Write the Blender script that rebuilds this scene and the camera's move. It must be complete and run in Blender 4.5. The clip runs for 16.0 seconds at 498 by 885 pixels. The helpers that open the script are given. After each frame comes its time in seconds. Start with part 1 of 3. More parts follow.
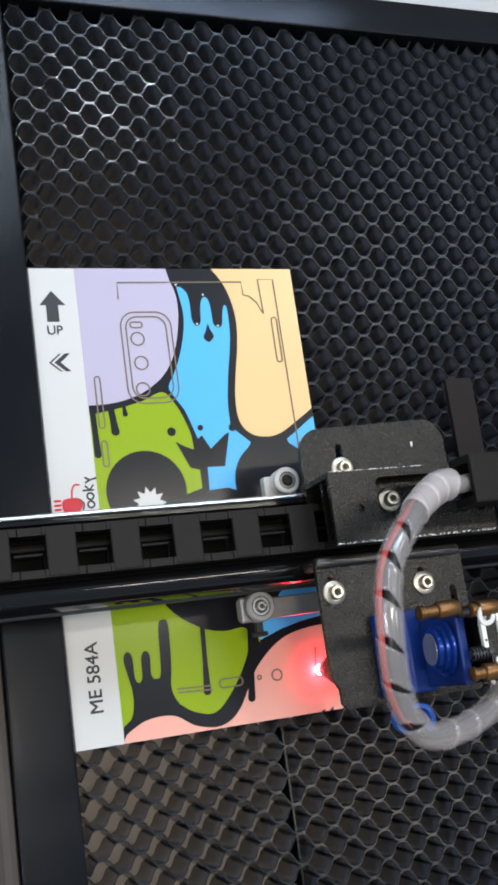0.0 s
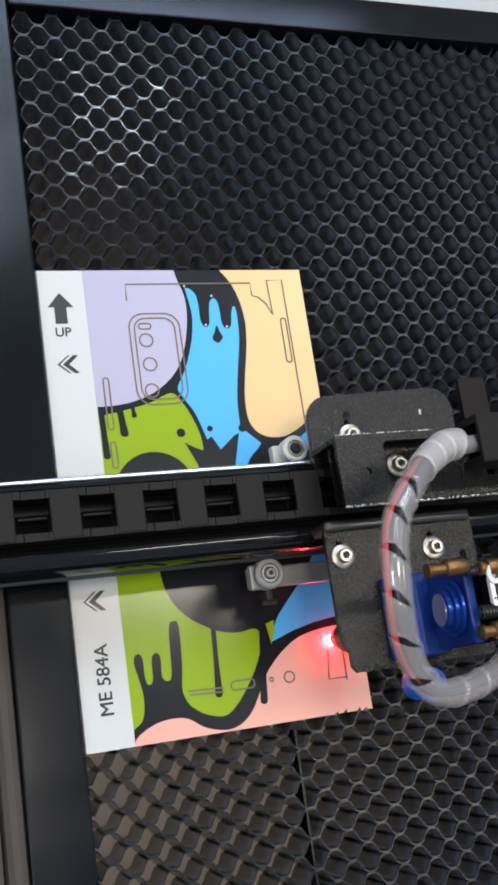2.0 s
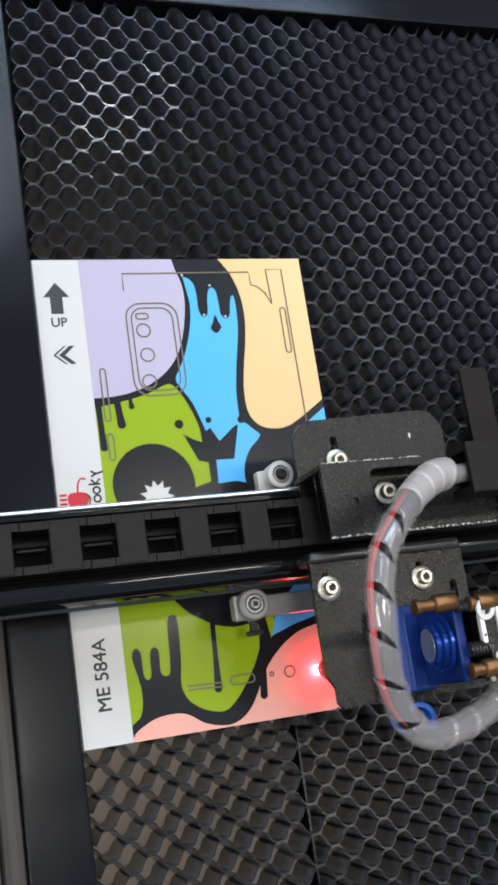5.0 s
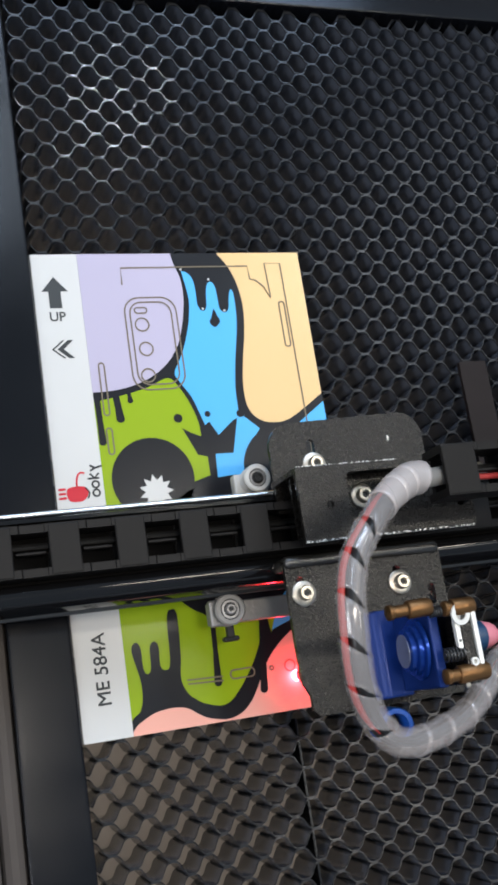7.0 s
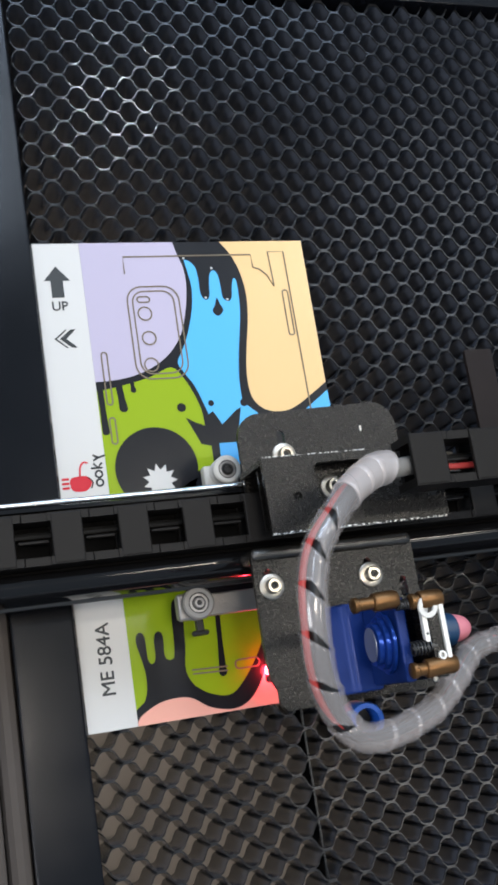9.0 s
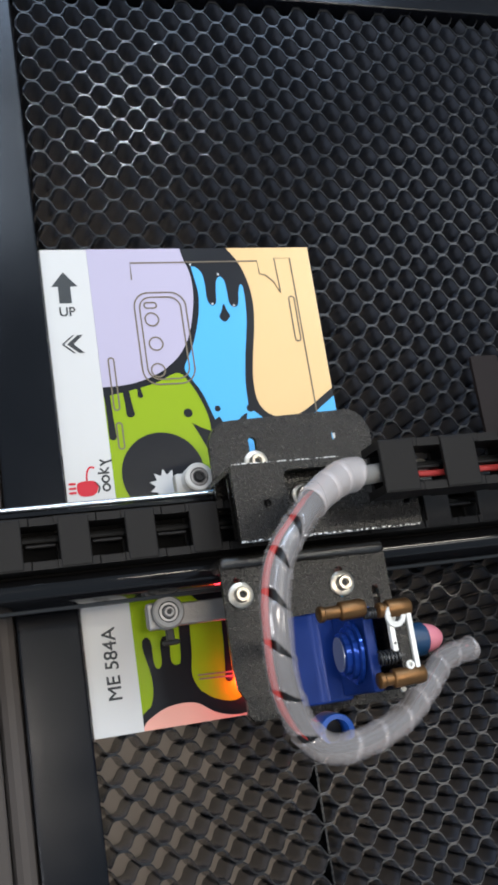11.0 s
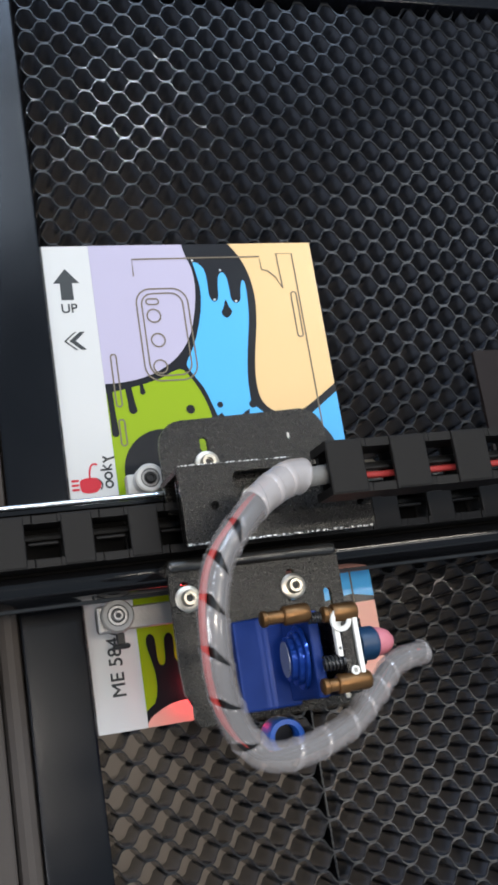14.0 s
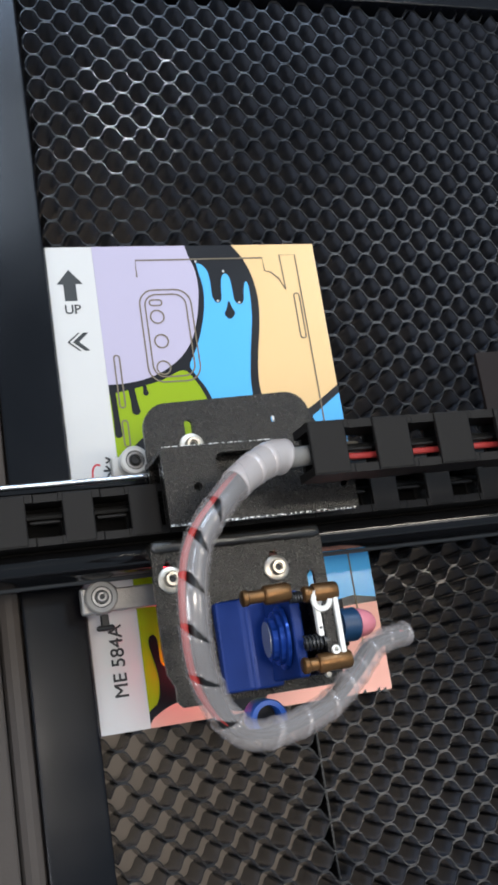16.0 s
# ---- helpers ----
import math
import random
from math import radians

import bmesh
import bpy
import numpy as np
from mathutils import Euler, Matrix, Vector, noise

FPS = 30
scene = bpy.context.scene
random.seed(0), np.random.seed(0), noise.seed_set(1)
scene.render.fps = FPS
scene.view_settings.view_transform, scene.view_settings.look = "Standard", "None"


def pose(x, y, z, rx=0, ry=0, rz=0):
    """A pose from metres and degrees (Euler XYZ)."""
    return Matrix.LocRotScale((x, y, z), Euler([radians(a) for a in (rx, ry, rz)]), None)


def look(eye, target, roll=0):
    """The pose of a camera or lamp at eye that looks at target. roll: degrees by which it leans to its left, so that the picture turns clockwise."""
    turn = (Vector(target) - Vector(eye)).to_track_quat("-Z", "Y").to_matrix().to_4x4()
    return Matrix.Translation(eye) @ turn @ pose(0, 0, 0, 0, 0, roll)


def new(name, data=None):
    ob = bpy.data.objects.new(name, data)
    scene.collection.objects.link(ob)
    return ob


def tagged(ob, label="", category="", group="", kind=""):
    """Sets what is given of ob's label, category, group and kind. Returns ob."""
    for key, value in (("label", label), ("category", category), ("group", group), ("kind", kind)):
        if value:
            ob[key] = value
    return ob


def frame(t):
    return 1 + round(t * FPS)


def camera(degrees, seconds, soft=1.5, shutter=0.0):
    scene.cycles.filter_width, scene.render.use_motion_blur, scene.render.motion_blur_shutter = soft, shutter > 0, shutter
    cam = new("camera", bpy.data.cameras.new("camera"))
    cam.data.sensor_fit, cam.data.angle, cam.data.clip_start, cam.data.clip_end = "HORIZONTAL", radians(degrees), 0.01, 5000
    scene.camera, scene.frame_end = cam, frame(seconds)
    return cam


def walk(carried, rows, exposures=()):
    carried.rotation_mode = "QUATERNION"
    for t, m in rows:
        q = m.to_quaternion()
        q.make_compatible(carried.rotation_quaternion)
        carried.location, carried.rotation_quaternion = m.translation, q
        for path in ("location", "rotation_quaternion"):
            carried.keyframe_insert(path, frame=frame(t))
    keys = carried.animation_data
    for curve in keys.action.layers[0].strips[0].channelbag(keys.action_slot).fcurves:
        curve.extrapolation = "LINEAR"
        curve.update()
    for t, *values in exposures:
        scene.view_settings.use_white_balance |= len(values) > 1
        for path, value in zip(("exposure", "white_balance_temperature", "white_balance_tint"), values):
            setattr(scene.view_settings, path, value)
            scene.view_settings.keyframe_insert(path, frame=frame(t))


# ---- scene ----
cam = camera(27.0, 16.0, soft=3.1)
PATH = [
    (0, (-0.07255, -0.17552, 0.41120), (0.06973, -0.09150, 0.04692), 53.617),
    (0.5, (-0.07283, -0.17792, 0.41103), (0.06945, -0.09203, 0.04719), 52.983),
    (1, (-0.07012, -0.18264, 0.40949), (0.07087, -0.09409, 0.04579), 51.627),
    (1.5, (-0.06864, -0.18247, 0.40916), (0.06975, -0.09197, 0.04494), 50.574),
    (2, (-0.06790, -0.18313, 0.40803), (0.06748, -0.09097, 0.04309), 49.654),
    (2.5, (-0.06755, -0.18257, 0.40782), (0.06752, -0.08978, 0.04293), 49.431),
    (3, (-0.06856, -0.18170, 0.40726), (0.06802, -0.08969, 0.04273), 49.989),
    (3.5, (-0.06818, -0.18191, 0.40539), (0.06874, -0.09158, 0.04057), 50.351),
    (4, (-0.06589, -0.18173, 0.40420), (0.06999, -0.09275, 0.03866), 50.453),
    (6.5, (-0.06453, -0.18415, 0.40093), (0.06988, -0.09428, 0.03507), 49.878),
    (7, (-0.06383, -0.18494, 0.40140), (0.07021, -0.09520, 0.03537), 49.651),
    (7.5, (-0.06422, -0.18437, 0.40146), (0.06947, -0.09466, 0.03529), 49.680),
    (8, (-0.06206, -0.18619, 0.39921), (0.06958, -0.09888, 0.03172), 49.470),
    (8.5, (-0.06038, -0.18551, 0.40027), (0.06996, -0.09887, 0.03216), 49.463),
    (9, (-0.06160, -0.18718, 0.39933), (0.06932, -0.09874, 0.03185), 49.136),
    (11.5, (-0.06309, -0.18996, 0.39899), (0.06612, -0.09659, 0.03213), 47.533),
    (12, (-0.06413, -0.18773, 0.40048), (0.06751, -0.09687, 0.03385), 48.608),
    (12.5, (-0.06448, -0.18796, 0.39952), (0.06713, -0.09632, 0.03307), 48.527),
    (13, (-0.06203, -0.18845, 0.39975), (0.06686, -0.09702, 0.03228), 47.873),
    (13.5, (-0.06369, -0.18770, 0.39977), (0.06669, -0.09721, 0.03260), 48.498),
    (14, (-0.06264, -0.18884, 0.39905), (0.06581, -0.09788, 0.03132), 47.797),
    (14.5, (-0.06269, -0.18938, 0.39958), (0.06518, -0.09636, 0.03216), 47.255),
    (15, (-0.06504, -0.18511, 0.40085), (0.06427, -0.09554, 0.03307), 48.693),
    (15.5, (-0.06385, -0.19105, 0.39780), (0.06425, -0.09593, 0.03100), 46.832),
    (16, (-0.06376, -0.18744, 0.39984), (0.06451, -0.09733, 0.03184), 48.171),
]
walk(cam, [(t, look(eye, target, roll)) for t, eye, target, roll in PATH])

# ---- light: a lit workshop room above the open machine ----
world = bpy.data.worlds.new("room_light")
scene.world = world
world.use_nodes = True
bg = world.node_tree.nodes["Background"]
bg.inputs["Color"].default_value = (0.62, 0.79, 1.0, 1)
bg.inputs["Strength"].default_value = 0.48


def lamp(name, kind, energy, color, m, **kw):
    d = bpy.data.lights.new(name, kind)
    d.energy, d.color = energy, color
    if "size" in kw:
        d.shape, d.size, d.size_y = "RECTANGLE", kw["size"], kw.get("size_y", kw["size"])
    if "radius" in kw:
        d.shadow_soft_size = kw["radius"]
    ob = new(name, d)
    ob.matrix_world = m
    return ob


# unseen panel, added overhead to light the cell floors
lamp("added_panel", "AREA", 8.5, (1.0, 0.90, 0.79), look((-0.10, -0.22, 1.6), (0.0, -0.2, 0)), size=0.22, size_y=0.26)
lamp("side_window", "AREA", 8.6, (0.70, 0.83, 1.0), look((-0.20, 1.0, 1.6), (0.08, -0.05, 0)), size=0.86, size_y=0.6)
lamp("back_window", "AREA", 14.0, (0.52, 0.70, 1.0), look((0.35, 1.5, 1.6), (0.15, 0.0, 0)), size=1.5, size_y=0.36)
lamp("ceiling_tube", "AREA", 6.0, (1.0, 0.92, 0.78), look((0.72, 0.07, 1.6), (0.72, -0.3, 0)), size=0.75, size_y=0.07)
lamp("ceiling_tube", "AREA", 4.6, (0.82, 0.91, 1.0), look((0.46, 1.08, 1.6), (0.1, 0.0, 0)), size=0.18, size_y=0.05)
# two more added panels without a known source; they brighten the comb's rims
lamp("added_panel", "AREA", 2.3, (1.0, 0.95, 0.88), look((0.90, -0.40, 1.6), (0.2, -0.2, 0)), size=0.34, size_y=0.40)
lamp("added_panel", "AREA", 3.4, (0.86, 0.92, 1.0), look((1.12, 0.72, 1.6), (0.2, 0.0, 0)), size=0.45, size_y=0.5)
lamp("front_window", "AREA", 9.0, (0.96, 0.96, 1.0), look((-1.1, -0.35, 0.85), (0.15, 0.0, 0)), size=0.6, size_y=0.5)

# ---- materials ----
def mat(name, base, rough=0.5, metal=0.0, vary=0.15, scale=60.0, bump=0.1, grain=900.0, spec=0.5):
    m = bpy.data.materials.new(name)
    m.use_nodes = True
    nt = m.node_tree
    b = nt.nodes["Principled BSDF"]
    co = nt.nodes.new("ShaderNodeTexCoord")
    n1 = nt.nodes.new("ShaderNodeTexNoise")
    n1.inputs["Scale"].default_value, n1.inputs["Detail"].default_value = scale, 6
    n2 = nt.nodes.new("ShaderNodeTexNoise")
    n2.inputs["Scale"].default_value, n2.inputs["Detail"].default_value = grain, 3
    nt.links.new(co.outputs["Object"], n1.inputs["Vector"])
    nt.links.new(co.outputs["Object"], n2.inputs["Vector"])
    ramp = nt.nodes.new("ShaderNodeMix")
    ramp.data_type = "RGBA"
    ramp.inputs["A"].default_value = (*[c * (1 - vary) for c in base], 1)
    ramp.inputs["B"].default_value = (*[min(1, c * (1 + vary)) for c in base], 1)
    nt.links.new(n1.outputs["Fac"], ramp.inputs["Factor"])
    nt.links.new(ramp.outputs["Result"], b.inputs["Base Color"])
    rr = nt.nodes.new("ShaderNodeMapRange")
    rr.inputs["To Min"].default_value, rr.inputs["To Max"].default_value = max(0.02, rough - 0.08), min(1, rough + 0.08)
    nt.links.new(n1.outputs["Fac"], rr.inputs["Value"])
    nt.links.new(rr.outputs["Result"], b.inputs["Roughness"])
    b.inputs["Metallic"].default_value = metal
    b.inputs["Specular IOR Level"].default_value = spec
    if bump:
        bp = nt.nodes.new("ShaderNodeBump")
        bp.inputs["Strength"].default_value, bp.inputs["Distance"].default_value = bump, 0.0006
        nt.links.new(n2.outputs["Fac"], bp.inputs["Height"])
        nt.links.new(bp.outputs["Normal"], b.inputs["Normal"])
    return m


def glow(name, color, strength):
    m = bpy.data.materials.new(name)
    m.use_nodes = True
    b = m.node_tree.nodes["Principled BSDF"]
    b.inputs["Base Color"].default_value = (*color, 1)
    b.inputs["Emission Color"].default_value = (*color, 1)
    b.inputs["Emission Strength"].default_value = strength
    return m


M_COMB = mat("sooty_aluminium_foil", (0.072, 0.081, 0.102), 0.19, 0.0, 0.35, 90, 0.12, 900, 0.85)
M_RIM = mat("worn_foil_edge", (0.024, 0.0245, 0.026), 0.15, 0.0, 0.5, 70, 0.2, 300, 0.3)
M_TRAY = mat("grey_tray_steel", (0.30, 0.265, 0.235), 0.65, 0.0, 0.2, 40, 0.1)
M_FRAME = mat("black_anodised_frame", (0.0042, 0.0046, 0.0062), 0.15, 0.0, 0.2, 30, 0.03, 1500, 0.3)
M_CASE = mat("grey_painted_case", (0.50, 0.51, 0.53), 0.5, 0.0, 0.1, 12, 0.05)
M_LEDGE = mat("worn_grey_rail", (0.072, 0.061, 0.054), 0.5, 0.0, 0.2, 40, 0.1, 900, 0.15)
M_STEEL = mat("black_powder_coat", (0.0060, 0.0052, 0.0044), 0.28, 0.0, 0.35, 1300, 0.2, 2600, 0.3)
# near-black colour that stands for the shade inside the beam's channel
M_CHANNEL_SHADE = mat("shaded_channel", (0.003, 0.0028, 0.0027), 0.7, 0.0, 0.2, 60, 0.1, 900, 0.05)
# lighter, glossier copy of the black coat; helps the fold's highlight by colour
M_EDGE = mat("sheen_powder_coat", (0.013, 0.0115, 0.0095), 0.22, 0.0, 0.3, 900, 0.25, 2600, 0.8)
M_STRIP = mat("dull_brown_black_steel", (0.017, 0.013, 0.0125), 0.5, 0.0, 0.25, 60, 0.2, 2000, 0.12)
M_RAW = mat("raw_cut_steel", (0.55, 0.55, 0.54), 0.4, 0.9, 0.3, 700, 0.5, 3000)
_nt = M_RAW.node_tree
_ns, _rp = _nt.nodes.new("ShaderNodeTexNoise"), _nt.nodes.new("ShaderNodeValToRGB")
_ns.inputs["Scale"].default_value, _ns.inputs["Detail"].default_value = 900, 2
_rp.color_ramp.elements[0].position, _rp.color_ramp.elements[0].color = 0.50, (0.015, 0.015, 0.015, 1)
_rp.color_ramp.elements[1].position, _rp.color_ramp.elements[1].color = 0.56, (0.85, 0.85, 0.83, 1)
_co = _nt.nodes.new("ShaderNodeTexCoord")
_nt.links.new(_co.outputs["Object"], _ns.inputs["Vector"])
_nt.links.new(_ns.outputs["Fac"], _rp.inputs["Fac"])
_nt.links.new(_rp.outputs["Color"], _nt.nodes["Principled BSDF"].inputs["Base Color"])
_nt.nodes["Principled BSDF"].inputs["Metallic"].default_value = 0.3
M_BEAM = mat("black_gloss_profile", (0.005, 0.005, 0.0055), 0.09, 0.0, 0.2, 40, 0.0, 900, 0.38)
M_RAIL = mat("polished_rail_steel", (0.72, 0.75, 0.78), 0.22, 1.0, 0.08, 90, 0.05)
M_CHAIN = mat("black_nylon", (0.0066, 0.0057, 0.0052), 0.5, 0.0, 0.2, 150, 0.07, 2600, 0.18)
M_WHEEL = mat("grey_plastic_wheel", (0.20, 0.19, 0.175), 0.5, 0.0, 0.15, 200, 0.15)
M_PALE = mat("pale_grey_plastic", (0.50, 0.49, 0.46), 0.45, 0.0, 0.12, 200, 0.1)
M_BRKT = mat("brushed_grey_aluminium", (0.30, 0.29, 0.28), 0.4, 0.6, 0.2, 150, 0.2)
M_SCREW = mat("zinc_plated_screw", (0.52, 0.475, 0.40), 0.34, 0.95, 0.2, 300, 0.1)
M_DARKH = mat("dark_socket", (0.02, 0.02, 0.02), 0.5, 0.3)
M_BRASS = mat("tarnished_brass", (0.17, 0.085, 0.032), 0.33, 0.8, 0.3, 220, 0.2, 1800)
M_SPRING = mat("black_spring_steel", (0.06, 0.06, 0.06), 0.35, 0.8)
M_BLUE = mat("blue_anodised_aluminium", (0.007, 0.026, 0.14), 0.36, 0.2, 0.15, 120, 0.12, 2200, 0.2)
M_BLUEG = mat("blue_gloss_aluminium", (0.009, 0.05, 0.30), 0.16, 0.55, 0.1, 120, 0.03)
M_BHOSE = mat("blue_air_hose", (0.01, 0.09, 0.42), 0.35, 0.0, 0.1, 80, 0.05)
M_LENS = mat("grey_mirror_disc", (0.33, 0.34, 0.37), 0.3, 0.7, 0.1, 200, 0.05)
M_WPLATE = mat("bare_white_aluminium", (0.68, 0.67, 0.63), 0.42, 0.25, 0.08, 120, 0.08)
M_PINK = mat("pink_shrink_sleeve", (0.62, 0.20, 0.24), 0.45, 0.0, 0.12, 150, 0.1)
M_TEAL = mat("dark_blue_connector", (0.005, 0.035, 0.09), 0.4, 0.0, 0.2, 150, 0.08)
M_WRED = mat("red_wire", (0.42, 0.045, 0.04), 0.4, 0.0, 0.1)
M_WBLK = mat("black_wire", (0.009, 0.009, 0.009), 0.4, 0.0, 0.1)
M_WRAP = mat("milky_spiral_wrap", (0.74, 0.67, 0.64), 0.3, 0.0, 0.06, 80, 0.04, 600, 0.6)
_nt = M_WRAP.node_tree
_mix, _tr = _nt.nodes.new("ShaderNodeMixShader"), _nt.nodes.new("ShaderNodeBsdfTransparent")
_tr.inputs["Color"].default_value = (0.98, 0.98, 0.98, 1)
_mix.name, _mix.inputs["Fac"].default_value = "veil", 0.13
_nt.links.new(_tr.outputs["BSDF"], _mix.inputs[1])
_nt.links.new(_nt.nodes["Principled BSDF"].outputs["BSDF"], _mix.inputs[2])
_gl, _out = _nt.nodes.new("ShaderNodeBsdfGlossy"), _nt.nodes.new("ShaderNodeMixShader")
_gl.inputs["Roughness"].default_value, _out.inputs["Fac"].default_value = 0.16, 0.05
_nt.links.new(_mix.outputs["Shader"], _out.inputs[1])
_nt.links.new(_gl.outputs["BSDF"], _out.inputs[2])
_nt.links.new(_out.outputs["Shader"], _nt.nodes["Material Output"].inputs["Surface"])
M_FROST = M_WRAP.copy()
M_FROST.name = "frosted_spiral_wrap"
M_FROST.node_tree.nodes["veil"].inputs["Fac"].default_value = 0.38
M_TAIL = M_WRAP.copy()
M_TAIL.name = "pale_spiral_wrap"
M_TAIL.node_tree.nodes["veil"].inputs["Fac"].default_value = 0.145
M_SPOT = glow("red_laser_spot", (1.0, 0.025, 0.045), 170.0)


def film_mat(name, c):
    return mat(name, c, 0.17, 0.0, 0.03, 14, 0.02, 400, 0.36)


F_WHITE = film_mat("film_white", (0.65, 0.64, 0.615))
F_LILAC = film_mat("film_lilac", (0.49, 0.445, 0.565))
F_LIME = film_mat("film_lime", (0.28, 0.40, 0.012))
F_BLUE = film_mat("film_sky_blue", (0.10, 0.45, 0.85))
F_TAN = film_mat("film_apricot", (0.80, 0.54, 0.26))
F_PINK = film_mat("film_salmon", (0.86, 0.42, 0.33))
F_BLACK = film_mat("film_black", (0.014, 0.014, 0.016))
F_GREY = film_mat("film_grey_print", (0.055, 0.058, 0.058))
F_CUT = mat("cut_line", (0.17, 0.135, 0.09), 0.7)
F_RED = film_mat("film_red", (0.60, 0.035, 0.05))

# ---- mesh helpers ----
MM = 0.001


def part(name, bm, material, parent=None, label="", smooth=False):
    me = bpy.data.meshes.new(name)
    bmesh.ops.recalc_face_normals(bm, faces=bm.faces)
    bm.to_mesh(me)
    bm.free()
    me.materials.append(material)
    if smooth:
        me.shade_smooth()
        me.set_sharp_from_angle(angle=radians(40))
    ob = new(name, me)
    if parent is not None:
        ob.parent = parent
    if label:
        tagged(ob, label)
    return ob


def empty(name, label, category, group="", kind=""):
    return tagged(new(name), label, category, group, kind)


def box(x0, x1, y0, y1, z0, z1, bevel=0.0, seg=2, bm=None):
    """A box in millimetres, with rounded edges."""
    own = bmesh.new()
    bmesh.ops.create_cube(own, size=1)
    for v in own.verts:
        v.co = Vector(((x0 + x1) / 2 + v.co.x * (x1 - x0), (y0 + y1) / 2 + v.co.y * (y1 - y0), (z0 + z1) / 2 + v.co.z * (z1 - z0))) * MM
    if bevel:
        bmesh.ops.bevel(own, geom=own.edges[:], offset=bevel * MM, segments=seg, affect="EDGES", profile=0.5)
    return join(bm, own)


def join(bm, own):
    if bm is None:
        return own
    me = bpy.data.meshes.new("tmp")
    own.to_mesh(me)
    own.free()
    bm.from_mesh(me)
    bpy.data.meshes.remove(me)
    return bm


def turned(profile, at, axis=(0, 0, 1), seg=28, bm=None):
    """A turned body: profile rows (radius, height) in millimetres along the axis from at."""
    own = bmesh.new()
    q = Vector((0, 0, 1)).rotation_difference(Vector(axis)).to_matrix()
    rings = []
    for r, h in profile:
        rings.append([own.verts.new((Vector(at) + q @ Vector((r * math.cos(a), r * math.sin(a), h))) * MM)
                      for a in (2 * math.pi * k / seg for k in range(seg))])
    for a, b in zip(rings, rings[1:]):
        for k in range(seg):
            own.faces.new((a[k], a[(k + 1) % seg], b[(k + 1) % seg], b[k]))
    own.faces.new(rings[0][::-1])
    own.faces.new(rings[-1])
    return join(bm, own)


def spline(pts, steps=6, closed=False):
    """A smooth curve through the points."""
    p = [Vector(a) for a in pts]
    n = len(p)
    out = []
    for k in range(n if closed else n - 1):
        a, b, c, d = (p[(k + j) % n] if closed else p[min(max(k + j, 0), n - 1)] for j in (-1, 0, 1, 2))
        for s in range(steps):
            t = s / steps
            out.append(0.5 * (2 * b + (c - a) * t + (2 * a - 5 * b + 4 * c - d) * t * t + (3 * b - a - 3 * c + d) * t ** 3))
    if not closed:
        out.append(p[-1])
    return out


def sweep(pts, r, seg=12, bm=None):
    """A round tube along points in millimetres."""
    own = bmesh.new()
    pts = [Vector(p) for p in pts]
    tang = [(pts[min(i + 1, len(pts) - 1)] - pts[max(i - 1, 0)]).normalized() for i in range(len(pts))]
    u = tang[0].orthogonal().normalized()
    rings = []
    for i, p in enumerate(pts):
        u = (u - tang[i] * u.dot(tang[i])).normalized()
        w = tang[i].cross(u)
        rr = r[i] if isinstance(r, (list, tuple)) else r
        rings.append([own.verts.new((p + (u * math.cos(2 * math.pi * k / seg) + w * math.sin(2 * math.pi * k / seg)) * rr) * MM) for k in range(seg)])
    for a, b in zip(rings, rings[1:]):
        for k in range(seg):
            own.faces.new((a[k], a[(k + 1) % seg], b[(k + 1) % seg], b[k]))
    own.faces.new(rings[0][::-1])
    own.faces.new(rings[-1])
    return join(bm, own)


def plate(loops, z0, z1, bm=None):
    """A flat plate in millimetres: the first loop is its outline, the others are holes."""
    own = bmesh.new()
    edges = []
    for loop in loops:
        vs = [own.verts.new((p[0] * MM, p[1] * MM, z0 * MM)) for p in loop]
        edges += [own.edges.new((vs[k], vs[(k + 1) % len(vs)])) for k in range(len(vs))]
    bmesh.ops.triangle_fill(own, use_beauty=True, edges=edges)
    got = bmesh.ops.extrude_face_region(own, geom=own.faces[:])
    for v in got["geom"]:
        if isinstance(v, bmesh.types.BMVert):
            v.co.z = z1 * MM
    return join(bm, own)


def rrect(x0, x1, y0, y1, r, n=6):
    out = []
    for cx, cy, a0 in ((x1 - r, y1 - r, 0), (x0 + r, y1 - r, 90), (x0 + r, y0 + r, 180), (x1 - r, y0 + r, 270)):
        out += [(cx + r * math.cos(radians(a0 + 90 * k / n)), cy + r * math.sin(radians(a0 + 90 * k / n))) for k in range(n + 1)]
    return out


def circle(x, y, r, n=24):
    return [(x + r * math.cos(2 * math.pi * k / n), y + r * math.sin(2 * math.pi * k / n)) for k in range(n)]


def stroke(pts, w, z0, z1, closed=False, bm=None):
    """A flat line of width w along points in millimetres."""
    own = bmesh.new()
    p = [Vector((a[0], a[1])) for a in pts]
    n = len(p)
    left, right = [], []
    for i in range(n):
        a = p[(i - 1) % n] if closed or i else p[i]
        b = p[(i + 1) % n] if closed or i < n - 1 else p[i]
        d = (b - a).normalized()
        o = Vector((-d.y, d.x)) * (w / 2)
        left.append(own.verts.new(((p[i] + o).x * MM, (p[i] + o).y * MM, z1 * MM)))
        right.append(own.verts.new(((p[i] - o).x * MM, (p[i] - o).y * MM, z1 * MM)))
    for i in range(n if closed else n - 1):
        j = (i + 1) % n
        own.faces.new((left[i], right[i], right[j], left[j]))
    got = bmesh.ops.extrude_face_region(own, geom=own.faces[:])
    for v in got["geom"]:
        if isinstance(v, bmesh.types.BMVert):
            v.co.z = z0 * MM
    return join(bm, own)


